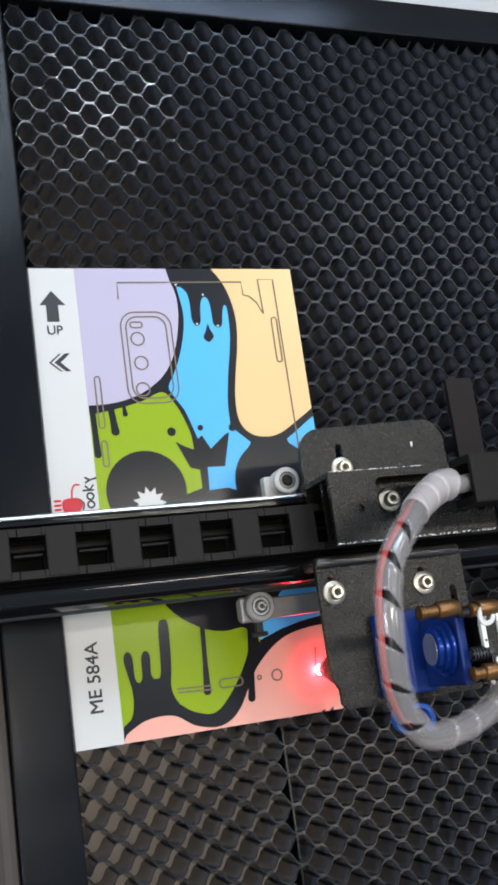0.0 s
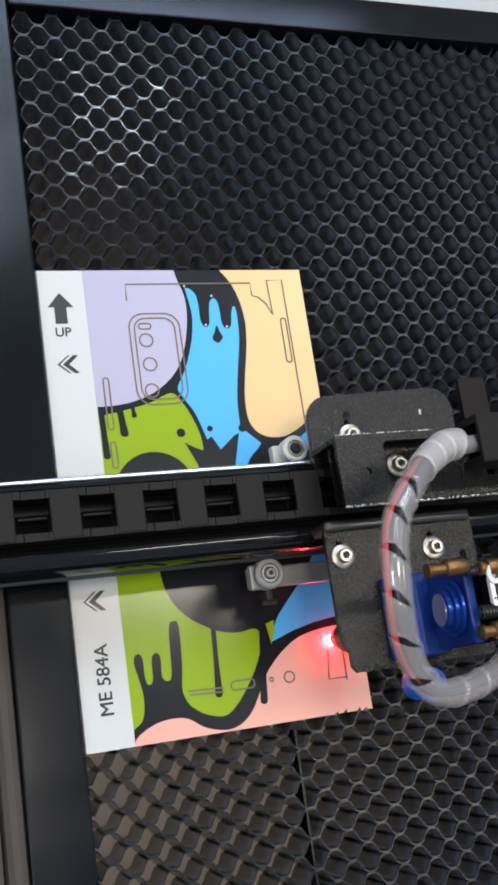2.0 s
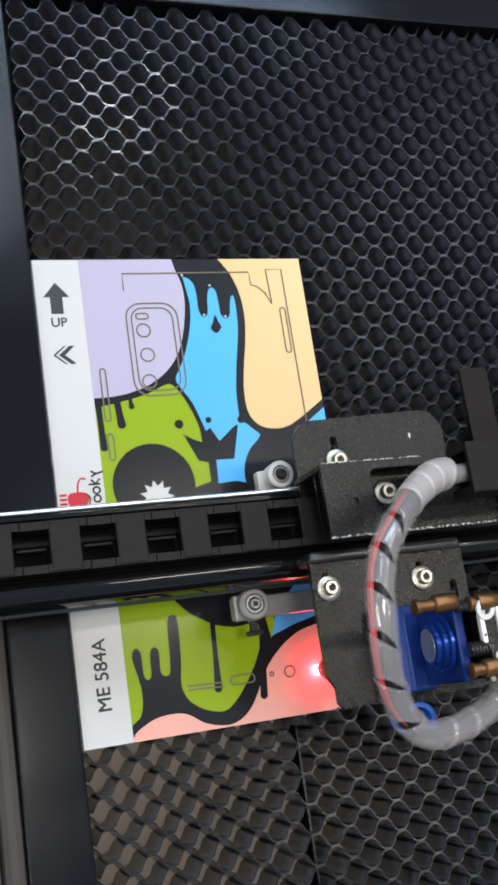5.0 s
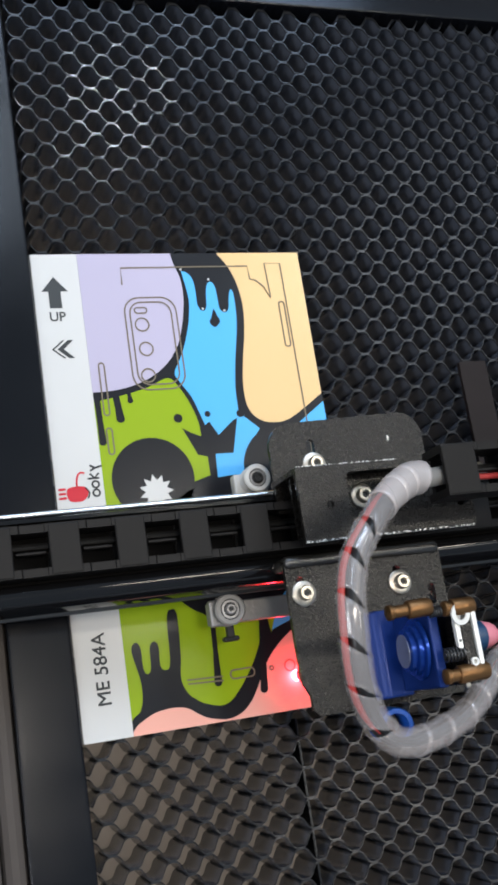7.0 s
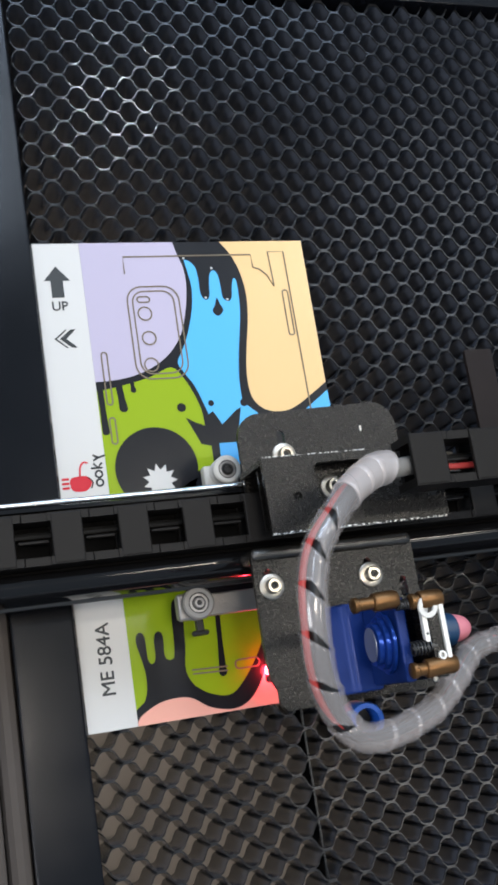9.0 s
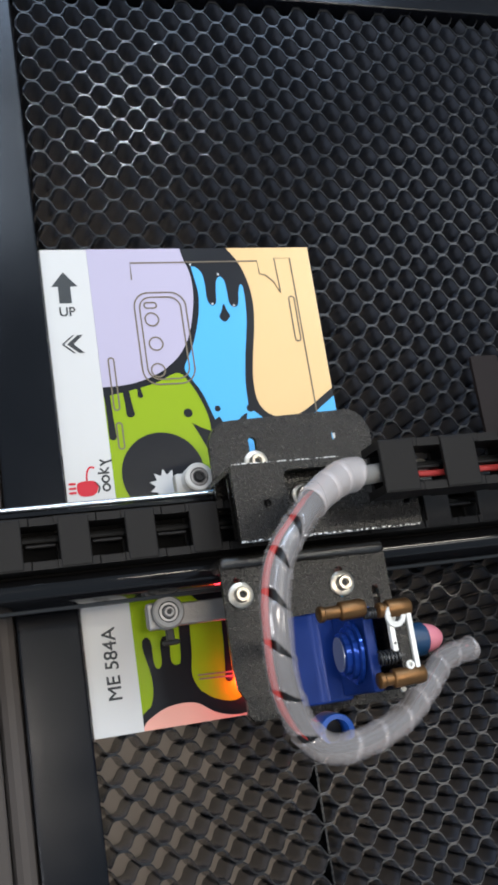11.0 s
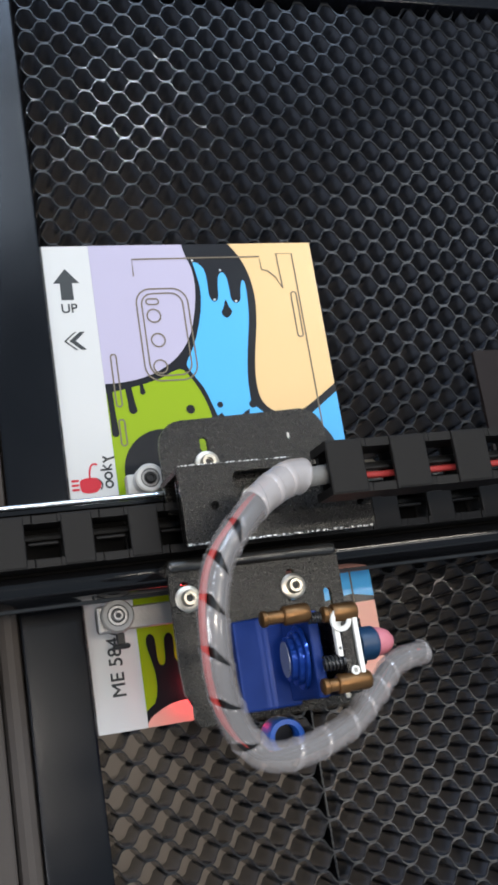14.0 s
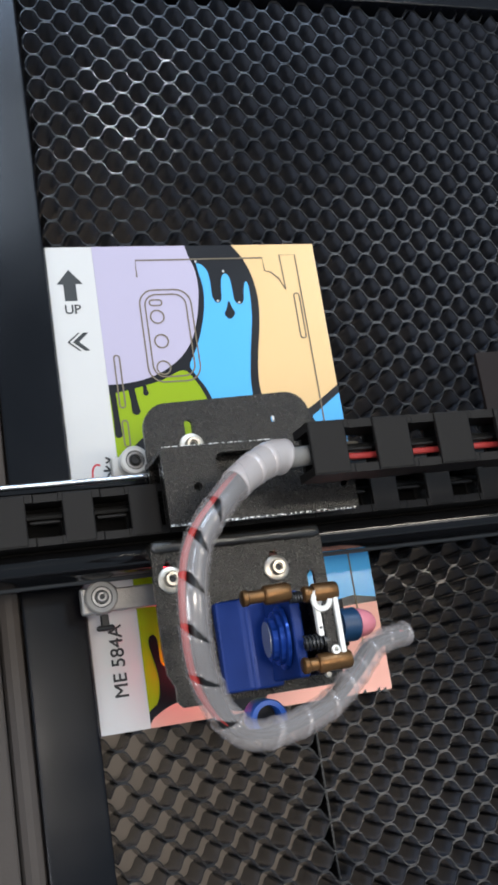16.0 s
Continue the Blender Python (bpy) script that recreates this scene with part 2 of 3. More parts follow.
def lettering(text, x, y, size, turn, z, parent, name):
    cu = bpy.data.curves.new(name, "FONT")
    cu.body, cu.size, cu.align_x, cu.extrude, cu.offset = text, size * MM, "CENTER", 0.00003, 0.0
    cu.bevel_depth, cu.bevel_resolution = size * MM * 0.012, 0
    tmp = bpy.data.objects.new(name, cu)
    scene.collection.objects.link(tmp)
    bpy.context.view_layer.update()
    me = bpy.data.meshes.new_from_object(tmp.evaluated_get(bpy.context.evaluated_depsgraph_get()))
    bpy.data.objects.remove(tmp)
    me.materials.clear()
    me.materials.append(F_GREY)
    me.transform(pose(x * MM, y * MM, z * MM, 0, 0, turn))
    ob = new(name, me)
    ob.parent = parent
    return ob


# ---- bed: tray, frame, case ----
def slab(name, material, dims, label, category, bevel=0.0):
    return tagged(part(name, box(*dims, bevel), material), label, category, kind="structure")


slab("floor", M_TRAY, (-0.7, 700, -600, 127.5, -27, -22.2), "grey steel tray under the honeycomb bed", "floor")
slab("frame_left", M_FRAME, (-24.5, -0.9, -600, 236, -30, 4), "black anodised bar along the bed's side", "frame bar", 1.0)
slab("frame_top", M_FRAME, (-0.8, 700, 127.6, 147.5, -30, 4.2), "black anodised bar along the bed's back edge", "frame bar", 1.0)
slab("rail_left", M_LEDGE, (-33.2, -24.7, -600, 236, -30, 3), "grey painted rail beside the bed frame", "rail", 3.0)
slab("rail_outer", M_LEDGE, (-52, -33.8, -600, 236, -30, 2.6), "grey painted outer rail beside the bed frame", "rail", 1.2)
slab("wall_left", M_CASE, (-150, -146, -600, 240, -34, 130), "grey painted machine case wall", "case wall")
slab("wall_back", M_CASE, (-150, 700, 236, 240, -34, 130), "grey painted machine case back wall", "case wall")
slab("wall_right", M_CASE, (700, 704, -600, 240, -34, 130), "grey painted machine case wall", "case wall")
slab("wall_front", M_CASE, (-150, 704, -604, -600, -34, 130), "grey painted machine case front wall", "case wall")
slab("floor_edge", M_FRAME, (-146, -52.2, -600, 236, -34, -30), "dark steel tray beside the bed", "floor")
slab("ledge_back", M_CASE, (-0.8, 700, 147.6, 236, -30, 2), "light grey painted ledge behind the bed", "ledge", 0.8)

comb = empty("honeycomb_bed", "sooty black aluminium honeycomb cutting bed", "honeycomb bed", kind="structure")
PX, PY, DEPTH, THICK = 14.7, 11.4, 22.0, 0.5


def ribbon(k):
    """One crimped foil of the honeycomb; neighbours touch along their flats."""
    y0, sign = 124.5 - k * PY / 2, 1 if k % 2 else -1
    own = bmesh.new()
    near = k < 74
    xs = [i * PX / 18 for i in range(1, 418)] if near else []
    xs += [i * PX / 8 for i in range(186 if near else 1, 381)]
    prev = None
    for x in xs:
        wob = noise.noise(Vector((x * 0.018, y0 * 0.018, 3.1)))
        c = math.cos(2 * math.pi * (x - 12.9 + 2.2 * wob) / PX)
        amp = PY / 4 - THICK * 0.45 + 0.25 * noise.noise(Vector((x * 0.05, k * 0.7, 8.0)))
        y = y0 + sign * amp * math.tanh(1.75 * c) / math.tanh(1.75) + 2.0 * noise.noise(Vector((x * 0.012, y0 * 0.012, 7.7)))
        dip = 0.25 * noise.noise(Vector((x * 0.06, y0 * 0.06, 1.0)))
        row = [own.verts.new((x * MM, (y + s * THICK / 2) * MM, z * MM)) for s, z in ((-1, -DEPTH), (-1, -1.3 + dip), (-1.4, -0.9 + dip), (-1.2, -0.35 + dip), (1.2, -0.35 + dip), (1.4, -0.9 + dip), (1, -1.3 + dip), (1, -DEPTH))]
        if prev:
            for a in range(7):
                own.faces.new((prev[a], row[a], row[a + 1], prev[a + 1])).material_index = 1 if 0 < a < 6 else 0
        prev = row
    return own


for k in range(-1, 126):
    part("ribbon", ribbon(k), M_COMB, comb, smooth=True).data.materials.append(M_RIM)

strip = tagged(part("hold_down_strip", plate([rrect(190.5, 204.5, -128, -56, 0.8)], 0.2, 2.2), M_STRIP),
               "flat black steel strip lying on the honeycomb", "steel strip")
bar = tagged(part("support_bar", box(85.0, 85.8, -420, -201, -22.1, -2.0), M_FRAME), "thin black support bar under the honeycomb", "support bar", kind="structure")

# ---- printed film sheet ----
film = empty("film_sheet", "printed glossy phone skin film with colourful drip pattern", "film sheet")
part("sheet", plate([[(0, 0), (120, 0), (120, -197.5), (0, -197.5)]], 0.05, 0.6), F_WHITE, film, "glossy white film sheet")
Z1, Z2, Z3, Z4 = 0.7, 0.8, 0.9, 1.0


def ink(name, loops, material, z1, label=""):
    return part(name, plate(loops, z1 - 0.12, z1), material, film, label)


ink("black_ground", [[(19.4, -0.0), (120, -0.0), (120, -197.5), (19.0, -197.5)]], F_BLACK, Z1, "printed black ground of the pattern")
ink("lilac_field", [[(19.4, 0), (60.0, 0)] + [tuple(p) for p in spline([(60, 0), (61.2, -5.4), (63.2, -12.2), (63.3, -21.5), (61.1, -32.9), (57.7, -42.4), (52.1, -50.1), (44.1, -55.9), (35.4, -59.3), (27, -60.8), (19.2, -61.1)])][1:]],
    F_LILAC, Z2, "printed lilac field")
ink("apricot_field", [[(119.8, 0), (81.2, 0)] + [tuple(p) for p in spline([(81.2, 0), (85.7, -6.7), (88.7, -15.3), (89.8, -25.7), (88.6, -37.3), (86.0, -50), (84.3, -61.3), (84.8, -70.7), (88.6, -76.4), (95.4, -78.6), (104.1, -76.9), (119.8, -66.8)])][1:]],
    F_TAN, Z2, "printed apricot field")
ink("blue_field", [[tuple(p) for p in spline([(64, -8.4), (66.1, -8.9), (68.5, -11.8), (69.2, -17.1), (69.1, -22.9), (69.9, -25.9), (71.4, -26.9), (73.1, -25.2), (73.8, -19.1), (74.7, -15), (76.5, -13.4), (78.2, -15.6), (78.7, -21.1), (78.9, -25.8),
     (80.9, -27.9), (83, -26.2), (84, -20.5), (85.4, -17.2), (86.4, -20.7), (85.7, -33.4), (82.5, -49.9), (80.6, -62.4), (80.4, -73)], 4)] +
    [(82.2, -74.9), (88.7, -80.8), (84.3, -86.7), (81.7, -93.8), (81.3, -101.8), (75.1, -100), (67, -100.5), (67.5, -90.5), (75.4, -90.6), (79.3, -75.7), (77.2, -76.6), (70.1, -82.5), (66.8, -76.5), (64.8, -77.8)] +
    [tuple(p) for p in spline([(63.4, -73.3), (60.6, -65.2), (56.6, -58.6), (54.8, -54.4), (57.8, -48.6), (60.9, -42.0), (64.2, -31.6), (65.6, -22.0), (65, -15.0)], 4)]], F_BLUE, Z2, "printed sky blue field with drips")
for x, y in ((63.9, -7.6), (75.8, -12.4), (71.3, -26.0), (80.9, -27.0)):
    ink("white_dot", [circle(x, y, 0.5, 10)], F_WHITE, 0.96)
ink("blue_patch", [[(120, -70.4), (120, -159.8), (110, -158.0), (100, -159.3), (90.3, -161.6), (79.9, -165.2)] +
    [tuple(p) for p in spline([(80.5, -162), (84.5, -155), (90, -148.9), (98, -140), (107, -126), (112, -110), (111, -97), (105.8, -80.2)])]], F_BLUE, Z2)
ink("lime_field", [[(19.2, -101), (19.2, -65.2), (29, -63.5), (36.1, -61.9)] + [tuple(p) for p in spline([(36.1, -61.9), (43, -59.9), (51.6, -56.5), (56.2, -61.3), (59.8, -68.8), (62.0, -76.2), (62.4, -82.5)], 4)][1:] +
    [(58.6, -80.9), (54.6, -78.5), (56.7, -83.1), (59.8, -90.3), (63.9, -91.4), (63.9, -99.4), (55.8, -101.8), (52, -112), (19.2, -112)]], F_LIME, Z2, "printed lime green field")
ink("lime_field", [[(19.2, -111), (41, -111), (41, -134), (39.9, -137)] + [tuple(p) for p in spline([(39.9, -137), (46.5, -149.7), (55.1, -156.9), (65, -159.6), (74.3, -159.2), (75.3, -165.8), (70.4, -176.6), (62.5, -187), (56.1, -191.3), (48, -189.4), (43.0, -186.0), (39.5, -185), (30, -187), (22.8, -189), (19.0, -191.6)], 4)][1:]],
    F_LIME, Z2, "printed lime green field with drips")
ink("salmon_field", [[(19.0, -197.5)] + [tuple(p) for p in spline([(19, -196), (21.5, -193.4), (29.5, -189.9), (39.9, -189.9), (48.5, -195.0), (58.9, -196.6), (67.6, -191.2), (77.4, -175.7), (89.8, -165.7), (103.3, -162.3), (120, -161.6)])] +
    [(120, -197.5)]], F_PINK, Z2, "printed salmon field")
ink("black_disc", [[tuple(p) for p in circle(39.8, -98.9, 17.2, 40)]], F_BLACK, Z3)
ink("black_disc", [[tuple(p) for p in circle(64.5, -130.5, 27.6, 48)]], F_BLACK, Z3)
ink("black_disc", [[tuple(p) for p in circle(97.5, -98.5, 18.6, 40)]], F_BLACK, Z3)
ink("white_burst", [[(40.4 + (7.2 if i % 2 == 0 else 4.6) * math.cos(i * math.pi / 11), -104.2 + (7.2 if i % 2 == 0 else 4.6) * math.sin(i * math.pi / 11)) for i in range(22)]], F_WHITE, Z4)
for x, y, r in ((66.5, -73.1, 1.3), (81.0, -73.7, 1.7), (53.5, -74.2, 1.9)):
    ink("black_dot", [circle(x, y, r)], F_BLACK, Z3)
ink("black_drop", [[tuple(p) for p in spline([(76.2, -26.2), (77.2, -29.1), (78.3, -32.0), (75.7, -34.5), (73.5, -32.3), (74.8, -29.6)], 4, True)]], F_BLACK, Z3)
def drip(x0, y0, x1, y1, w0, w1):
    """A running drip: narrow neck, round fuller end."""
    end = [(x1 + w1 / 2 * math.cos(radians(a)), y1 + w1 / 2 * math.sin(radians(a))) for a in range(-10, -171, -20)]
    ink("black_drip", [[(x0 - w0 / 2, y0), (x0 + w0 / 2, y0)] + [(x0 * 0.4 + x1 * 0.6 + w0 * 0.5, y0 * 0.4 + y1 * 0.6)] + end + [(x0 * 0.4 + x1 * 0.6 - w0 * 0.5, y0 * 0.4 + y1 * 0.6)]], F_BLACK, Z3 + 0.02)


drip(56.2, -152, 54.8, -182.4, 2.0, 3.2)
drip(77.0, -156, 73.2, -187.6, 2.4, 3.2)
drip(20.6, -62, 21.0, -82.2, 2.4, 3.0)
drip(28.4, -62, 29.4, -72.8, 2.8, 3.6)
drip(34.0, -61, 34.4, -65.4, 1.6, 2.4)
ink("lime_wedge", [[(78.6, -157.6), (82.2, -156.4), (82.0, -160.6), (79.8, -166.0)]], F_LIME, Z3 + 0.02)
ink("black_puddle", [[tuple(p) for p in spline([(20.2, -192.6), (23.6, -186.5), (24.2, -178), (22.0, -166.4), (23.6, -163.0), (25.6, -165.0), (25.8, -173.0), (27.2, -175.4), (28.8, -173.4), (29.2, -165.8), (31.0, -163.4), (32.8, -165.4),
     (32.6, -173.0), (34.8, -174.8), (36.6, -172.0), (37.6, -154.8), (39.8, -152.0), (41.8, -154.4), (41.2, -170), (40.2, -180), (44, -187.2), (50, -190.2), (56, -192.4), (58.9, -195.6), (48.5, -193.8), (40, -188.9), (29.5, -188.9), (22, -192.4)], 4, True)]],
    F_BLACK, Z3, "printed black puddle with drips")

for x, h in ((103.5, 0.7), (107.4, 1.3), (113.6, 1.2), (116.4, 0.8)):
    ink("black_spatter", [[(x - 0.9, -197.5), (x + 1.2, -197.5), (x + 0.9, -197.5 + h * 0.6), (x + 1.3, -197.5 + h), (x + 0.3, -197.5 + h * 0.9), (x - 0.2, -197.5 + h * 0.4)]], F_BLACK, Z3)

# burnt cut lines of the phone template
CUT = [(rrect(36.8, 59.2, -61.2, -20.3, 6.5), True), (rrect(39.0, 56.9, -59.0, -22.4, 5.0), True), (rrect(41.0, 46.4, -27.3, -24.8, 1.2, 3), True),
       (circle(43.6, -32.4, 2.9), True), (circle(44.0, -43.3, 2.9), True), (circle(43.4, -55.0, 2.9), True),
       (rrect(22.9, 25.2, -71.2, -48.7, 1.1, 3), True), (rrect(22.9, 25.2, -87.6, -76.6, 1.1, 3), True), (rrect(106.7, 109.2, -44.6, -23.6, 1.2, 3), True),
       ([(37.2, -14.3), (37.4, -6.6), (94.7, -6.4), (94.9, -12.6), (97.6, -13.2), (101, -16.4), (103.4, -21.6), (102.9, -5.2), (110.3, -5.2), (110.6, -60), (110.8, -100), (110.8, -150), (110.6, -184.5)], False),
       ([(42.4, -179.9), (57.0, -180.4)], False), ([(42.6, -181.4), (57.0, -182.0)], False), (rrect(60.2, 70.2, -182.0, -178.6, 1.5, 3), True), (circle(77.6, -180, 0.8, 10), True), (circle(85.4, -180, 2.2, 18), True),
       ([(104.2, -171), (102.6, -183.3), (111.0, -183.3)], False)]
for pts, closed in CUT:
    part("cut_line", stroke(pts, 0.62, Z4, Z4 + 0.06, closed), F_CUT, film, "thin burnt laser cut line")

# printing on the white margin
ink("arrow", [[(8.6, -10.2), (14.0, -16.6), (11.0, -16.6), (11.0, -24.0), (5.9, -24.0), (5.9, -16.6), (3.2, -16.6)]], F_GREY, Z2, "printed grey arrow")
lettering("UP", 8.6, -29.6, 5.6, 0, Z2, film, "print_up")
lettering("ME 584A", 12.1, -171.2, 7.4, 90, Z2, film, "print_code")
for y in (-42.0, -140.6):
    for dx, w in ((0.0, 0.8), (2.2, 2.2)):
        ink("chevron", [[(4.8 + dx, y), (9.4 + dx, y + 3.9), (9.4 + dx + w, y + 3.9), (4.8 + dx + w * 1.2, y), (9.4 + dx + w, y - 3.9), (9.4 + dx, y - 3.9)]], F_GREY, Z2)
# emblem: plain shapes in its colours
def low(y):
    return -103.9 + (y + 102.6) * 0.78


ink("emblem", [[(p.x, low(p.y)) for p in spline([(5.2, -97.5), (11.0, -97.2), (12.8, -100.5), (10.6, -104.5), (5.6, -104.5), (4.2, -101)], 4, True)]], F_RED, Z2)
for k in range(3):
    ink("emblem_bar", [rrect(1.0, 4.0, low(-98.6) - 1.8 * k, low(-97.4) - 1.8 * k, 0.4, 2)], F_RED, Z2)
part("emblem_curl", stroke([(p.x, low(p.y)) for p in spline([(8.4, -97.5), (8.8, -92.6), (10.2, -90.0), (12.0, -90.4)], 4)], 0.7, 0.6, Z2), F_RED, film)
part("emblem_line", stroke([(p.x, low(p.y)) for p in spline([(11.5, -97.8), (13.2, -100.5), (12.4, -103.6)], 4)], 0.6, 0.6, Z2), F_GREY, film)
for y in (-101.0, -96.6):
    part("emblem_ring", stroke(circle(16.0, low(y), 1.35, 18), 0.8, 0.6, Z2, True), F_GREY, film)
ink("emblem_bar", [rrect(13.0, 17.8, low(-93.9), low(-92.9), 0.3, 2)], F_GREY, Z2)
part("emblem_line", stroke([(14.2, low(-90.9)), (15.9, low(-93.2)), (17.7, low(-90.7))], 0.8, 0.6, Z2), F_GREY, film)
part("emblem_line", stroke([(14.4, low(-89.4)), (16.4, low(-88.0)), (19.4, low(-87.0))], 0.8, 0.6, Z2), F_GREY, film)
part("emblem_line", stroke([(14.4, low(-86.4)), (16.4, low(-88.0))], 0.8, 0.6, Z2), F_GREY, film)

# ---- gantry beam: slides along y ----
beam = empty("gantry_beam", "glossy black gantry beam with steel wheel rails", "gantry beam")
PROF = [(-114.5, 43), (-115.9, 43), (-116.2, 37.9), (-137.0, 37.9), (-137.4, 43.2), (-138.4, 44.4), (-140.0, 44.84), (-141.2, 44.88), (-142.4, 44.78), (-144.4, 43.2), (-146, 40), (-147, 36), (-147, 33), (-144.5, 31), (-144.5, 20), (-114.5, 20)]


def extrude_x(prof, x0, x1):
    own = bmesh.new()
    a = [own.verts.new((x0 * MM, y * MM, z * MM)) for y, z in prof]
    b = [own.verts.new((x1 * MM, y * MM, z * MM)) for y, z in prof]
    n = len(prof)
    for k in range(n):
        own.faces.new((a[k], a[(k + 1) % n], b[(k + 1) % n], b[k]))
    own.faces.new(a)
    own.faces.new(b[::-1])
    return own


part("profile", extrude_x(PROF, -140, 640), M_BEAM, beam, smooth=True)
# added strip: covers the glossy channel floor and paints its shade
part("channel_shade", box(-140, 640, -136.8, -116.4, 37.95, 38.4), M_CHANNEL_SHADE, beam, "dark strip for the shade in the beam channel")
part("rail", extrude_x([(-113.2 + 1.1 * math.cos(radians(a)), 42.2 + 1.1 * math.sin(radians(a))) for a in range(0, 360, 24)], -140, 640), M_RAIL, beam, "polished steel wheel rail", True)
part("rail", extrude_x([(-146.9, 32.8), (-147.9, 32.2), (-148.1, 31.4), (-147, 29.5), (-144.5, 29.5), (-144.5, 32.8)], -140, 640), M_SPRING, beam, "polished steel wheel rail", True)

# ---- cable chains ----
LINK = 23.0


def mesh_of(name, bm, material):
    me = bpy.data.meshes.new(name)
    bmesh.ops.recalc_face_normals(bm, faces=bm.faces)
    bm.to_mesh(me)
    bm.free()
    me.materials.append(material)
    return me


def side_cheek(y0, y1):
    """A stepped link cheek: full height at one end, a lower overlapping tongue at the other."""
    prof = [(-1, -14), (13, -14), (13.4, -13), (16.2, -13), (16.6, -11.8), (24.6, -11.8), (24.6, -1.6), (22.4, -1.6), (22.0, -0.8), (13.6, -0.8), (13, -0.2), (-1, -0.2)]
    own = bmesh.new()
    a = [own.verts.new((x * MM, y0 * MM, z * MM)) for x, z in prof]
    b = [own.verts.new((x * MM, y1 * MM, z * MM)) for x, z in prof]
    n = len(prof)
    for k in range(n):
        own.faces.new((a[k], a[(k + 1) % n], b[(k + 1) % n], b[k]))
    own.faces.new(a)
    own.faces.new(b[::-1])
    return own


WIDE = 17.5
BAR_ME = mesh_of("link", box(0, 10.7, 0, WIDE, -2.0, 0, 0.5, 2), M_CHAIN)
WIDE_ME = mesh_of("link", box(-1.0, 11.8, 0, WIDE, -2.0, 0, 0.5, 2), M_CHAIN)
LOW_ME = mesh_of("lower_bar", box(0.5, 10.4, 2.1, WIDE - 2.1, -14.0, -12.4, 0.4, 1), M_CHAIN)
CHEEKS = [mesh_of("cheek", side_cheek(y0, y1), M_CHAIN) for y0, y1 in ((-0.1, 2.7), (WIDE - 2.7, WIDE + 0.1))]
PIN_ME = mesh_of("divider", box(12.0, 22.5, WIDE * 0.45, WIDE * 0.45 + 1.2, -6.5, -4.5, 0.3, 1), M_CHAIN)


def chain(name, label, x0, count, y, z, bar):
    root = empty(name, label, "cable chain", "cable chain runs")
    for k in range(count):
        ob = new("link", bar)
        ob.parent = root
        ob.location = ((x0 + k * LINK) * MM, y * MM, z * MM)
        for nm, me in (("lower_bar", LOW_ME), ("cheek", CHEEKS[0]), ("cheek", CHEEKS[1]), ("divider", PIN_ME)):
            new(nm, me).parent = ob
    return root


low_chain = chain("cable_chain", "black nylon cable chain resting on the gantry beam", -12.3 - LINK * 5, 27, -135.8, 52.0, BAR_ME)
part("wire", sweep([(-127, -124, 42), (200, -125, 42), (500, -124, 42)], 1.4, 8), M_WBLK, low_chain, "black wire inside the chain")
high_chain = chain("cable_chain", "black nylon cable chain carrying red wires to the laser head", 132.4, 14, -130.0, 100.0, WIDE_ME)
part("wire", sweep([(133, -122.5, 93), (150, -123.5, 93), (300, -123.5, 93), (440, -123.5, 93)], 1.15, 8), M_WRED, high_chain, "red wire inside the chain")
part("wire", sweep([(133, -120, 91.5), (150, -120, 91.5), (300, -120, 91.5), (440, -120, 91.5)], 1.2, 8), M_WBLK, high_chain, "black wire inside the chain")

# ---- carriage with the laser head ----
car = empty("laser_carriage", "black steel laser carriage with blue laser head and brass screws", "laser carriage")


def screw(name, x, y, z, r, washer, parent=car, tilt=(0, 0, 1)):
    s = part(name, turned([(r, 0), (r, r * 0.7), (r * 0.85, r * 0.95), (r * 0.52, r * 0.95), (r * 0.5, r * 0.4), (0.01, r * 0.4)], (x, y, z + 1.1), tilt), M_SCREW, parent, "zinc plated socket screw", True)
    part("socket", turned([(r * 0.49, 0), (r * 0.49, 0.1)], (x, y, z + 1.15 + r * 0.4), tilt, 6), M_DARKH, s)
    part("washer", turned([(washer, 0), (washer, 0.7), (washer - 0.4, 1.0), (r * 0.9, 1.0)], (x, y, z + 0.05), tilt), M_SCREW, s, "", True)
    return s


def slot(x, y0, y1, w):
    return rrect(x - w / 2, x + w / 2, y0, y1, w / 2 - 0.01, 5)


# rear plate
rear = [(90.5, -122), (90.5, -97)] + [(99.5 + 9 * math.cos(radians(180 - 90 * k / 6)), -97 + 9.5 * math.sin(radians(180 - 90 * k / 6))) for k in range(1, 7)] + \
       [(146.5 + 9 * math.cos(radians(90 - 90 * k / 6)), -96 + 10 * math.sin(radians(90 - 90 * k / 6))) for k in range(7)] + [(155.5, -122)]
part("rear_plate", plate([rear, slot(107.3, -103.5, -94.3, 3.0), slot(140.3, -97.6, -94.2, 1.5)], 44.5, 46.5), M_STEEL, car, "textured black steel plate with slots")
# bridge bracket over the beam
top = plate([[(89.6, -136.2), (89.6, -110), (158, -110), (158, -136.2)], rrect(108.5, 156, -129, -113, 2.5), circle(101, -124.3, 1.5, 16)], 68, 70)
box(89.6, 158, -111.9, -110, 44.5, 68, 0, 1, top)
part("bridge", top, M_STEEL, car, "folded black steel bridge bracket")
part("cut_edge", box(90.0, 157.5, -136.9, -136.25, 68.1, 69.9), M_RAW, car, "bare rough cut steel edge")
part("cut_edge", box(90.0, 131, -109.9, -109.6, 68.6, 70.05), M_RAW, car, "bare rough cut steel edge")
part("inner_plate", box(91, 157, -134, -112, 59, 60.5), M_STEEL, car)
part("slit_edge", box(139.9, 140.8, -97.2, -95.0, 46.3, 46.8, 0.2), M_WPLATE, car, "bare cut edge of a slot")
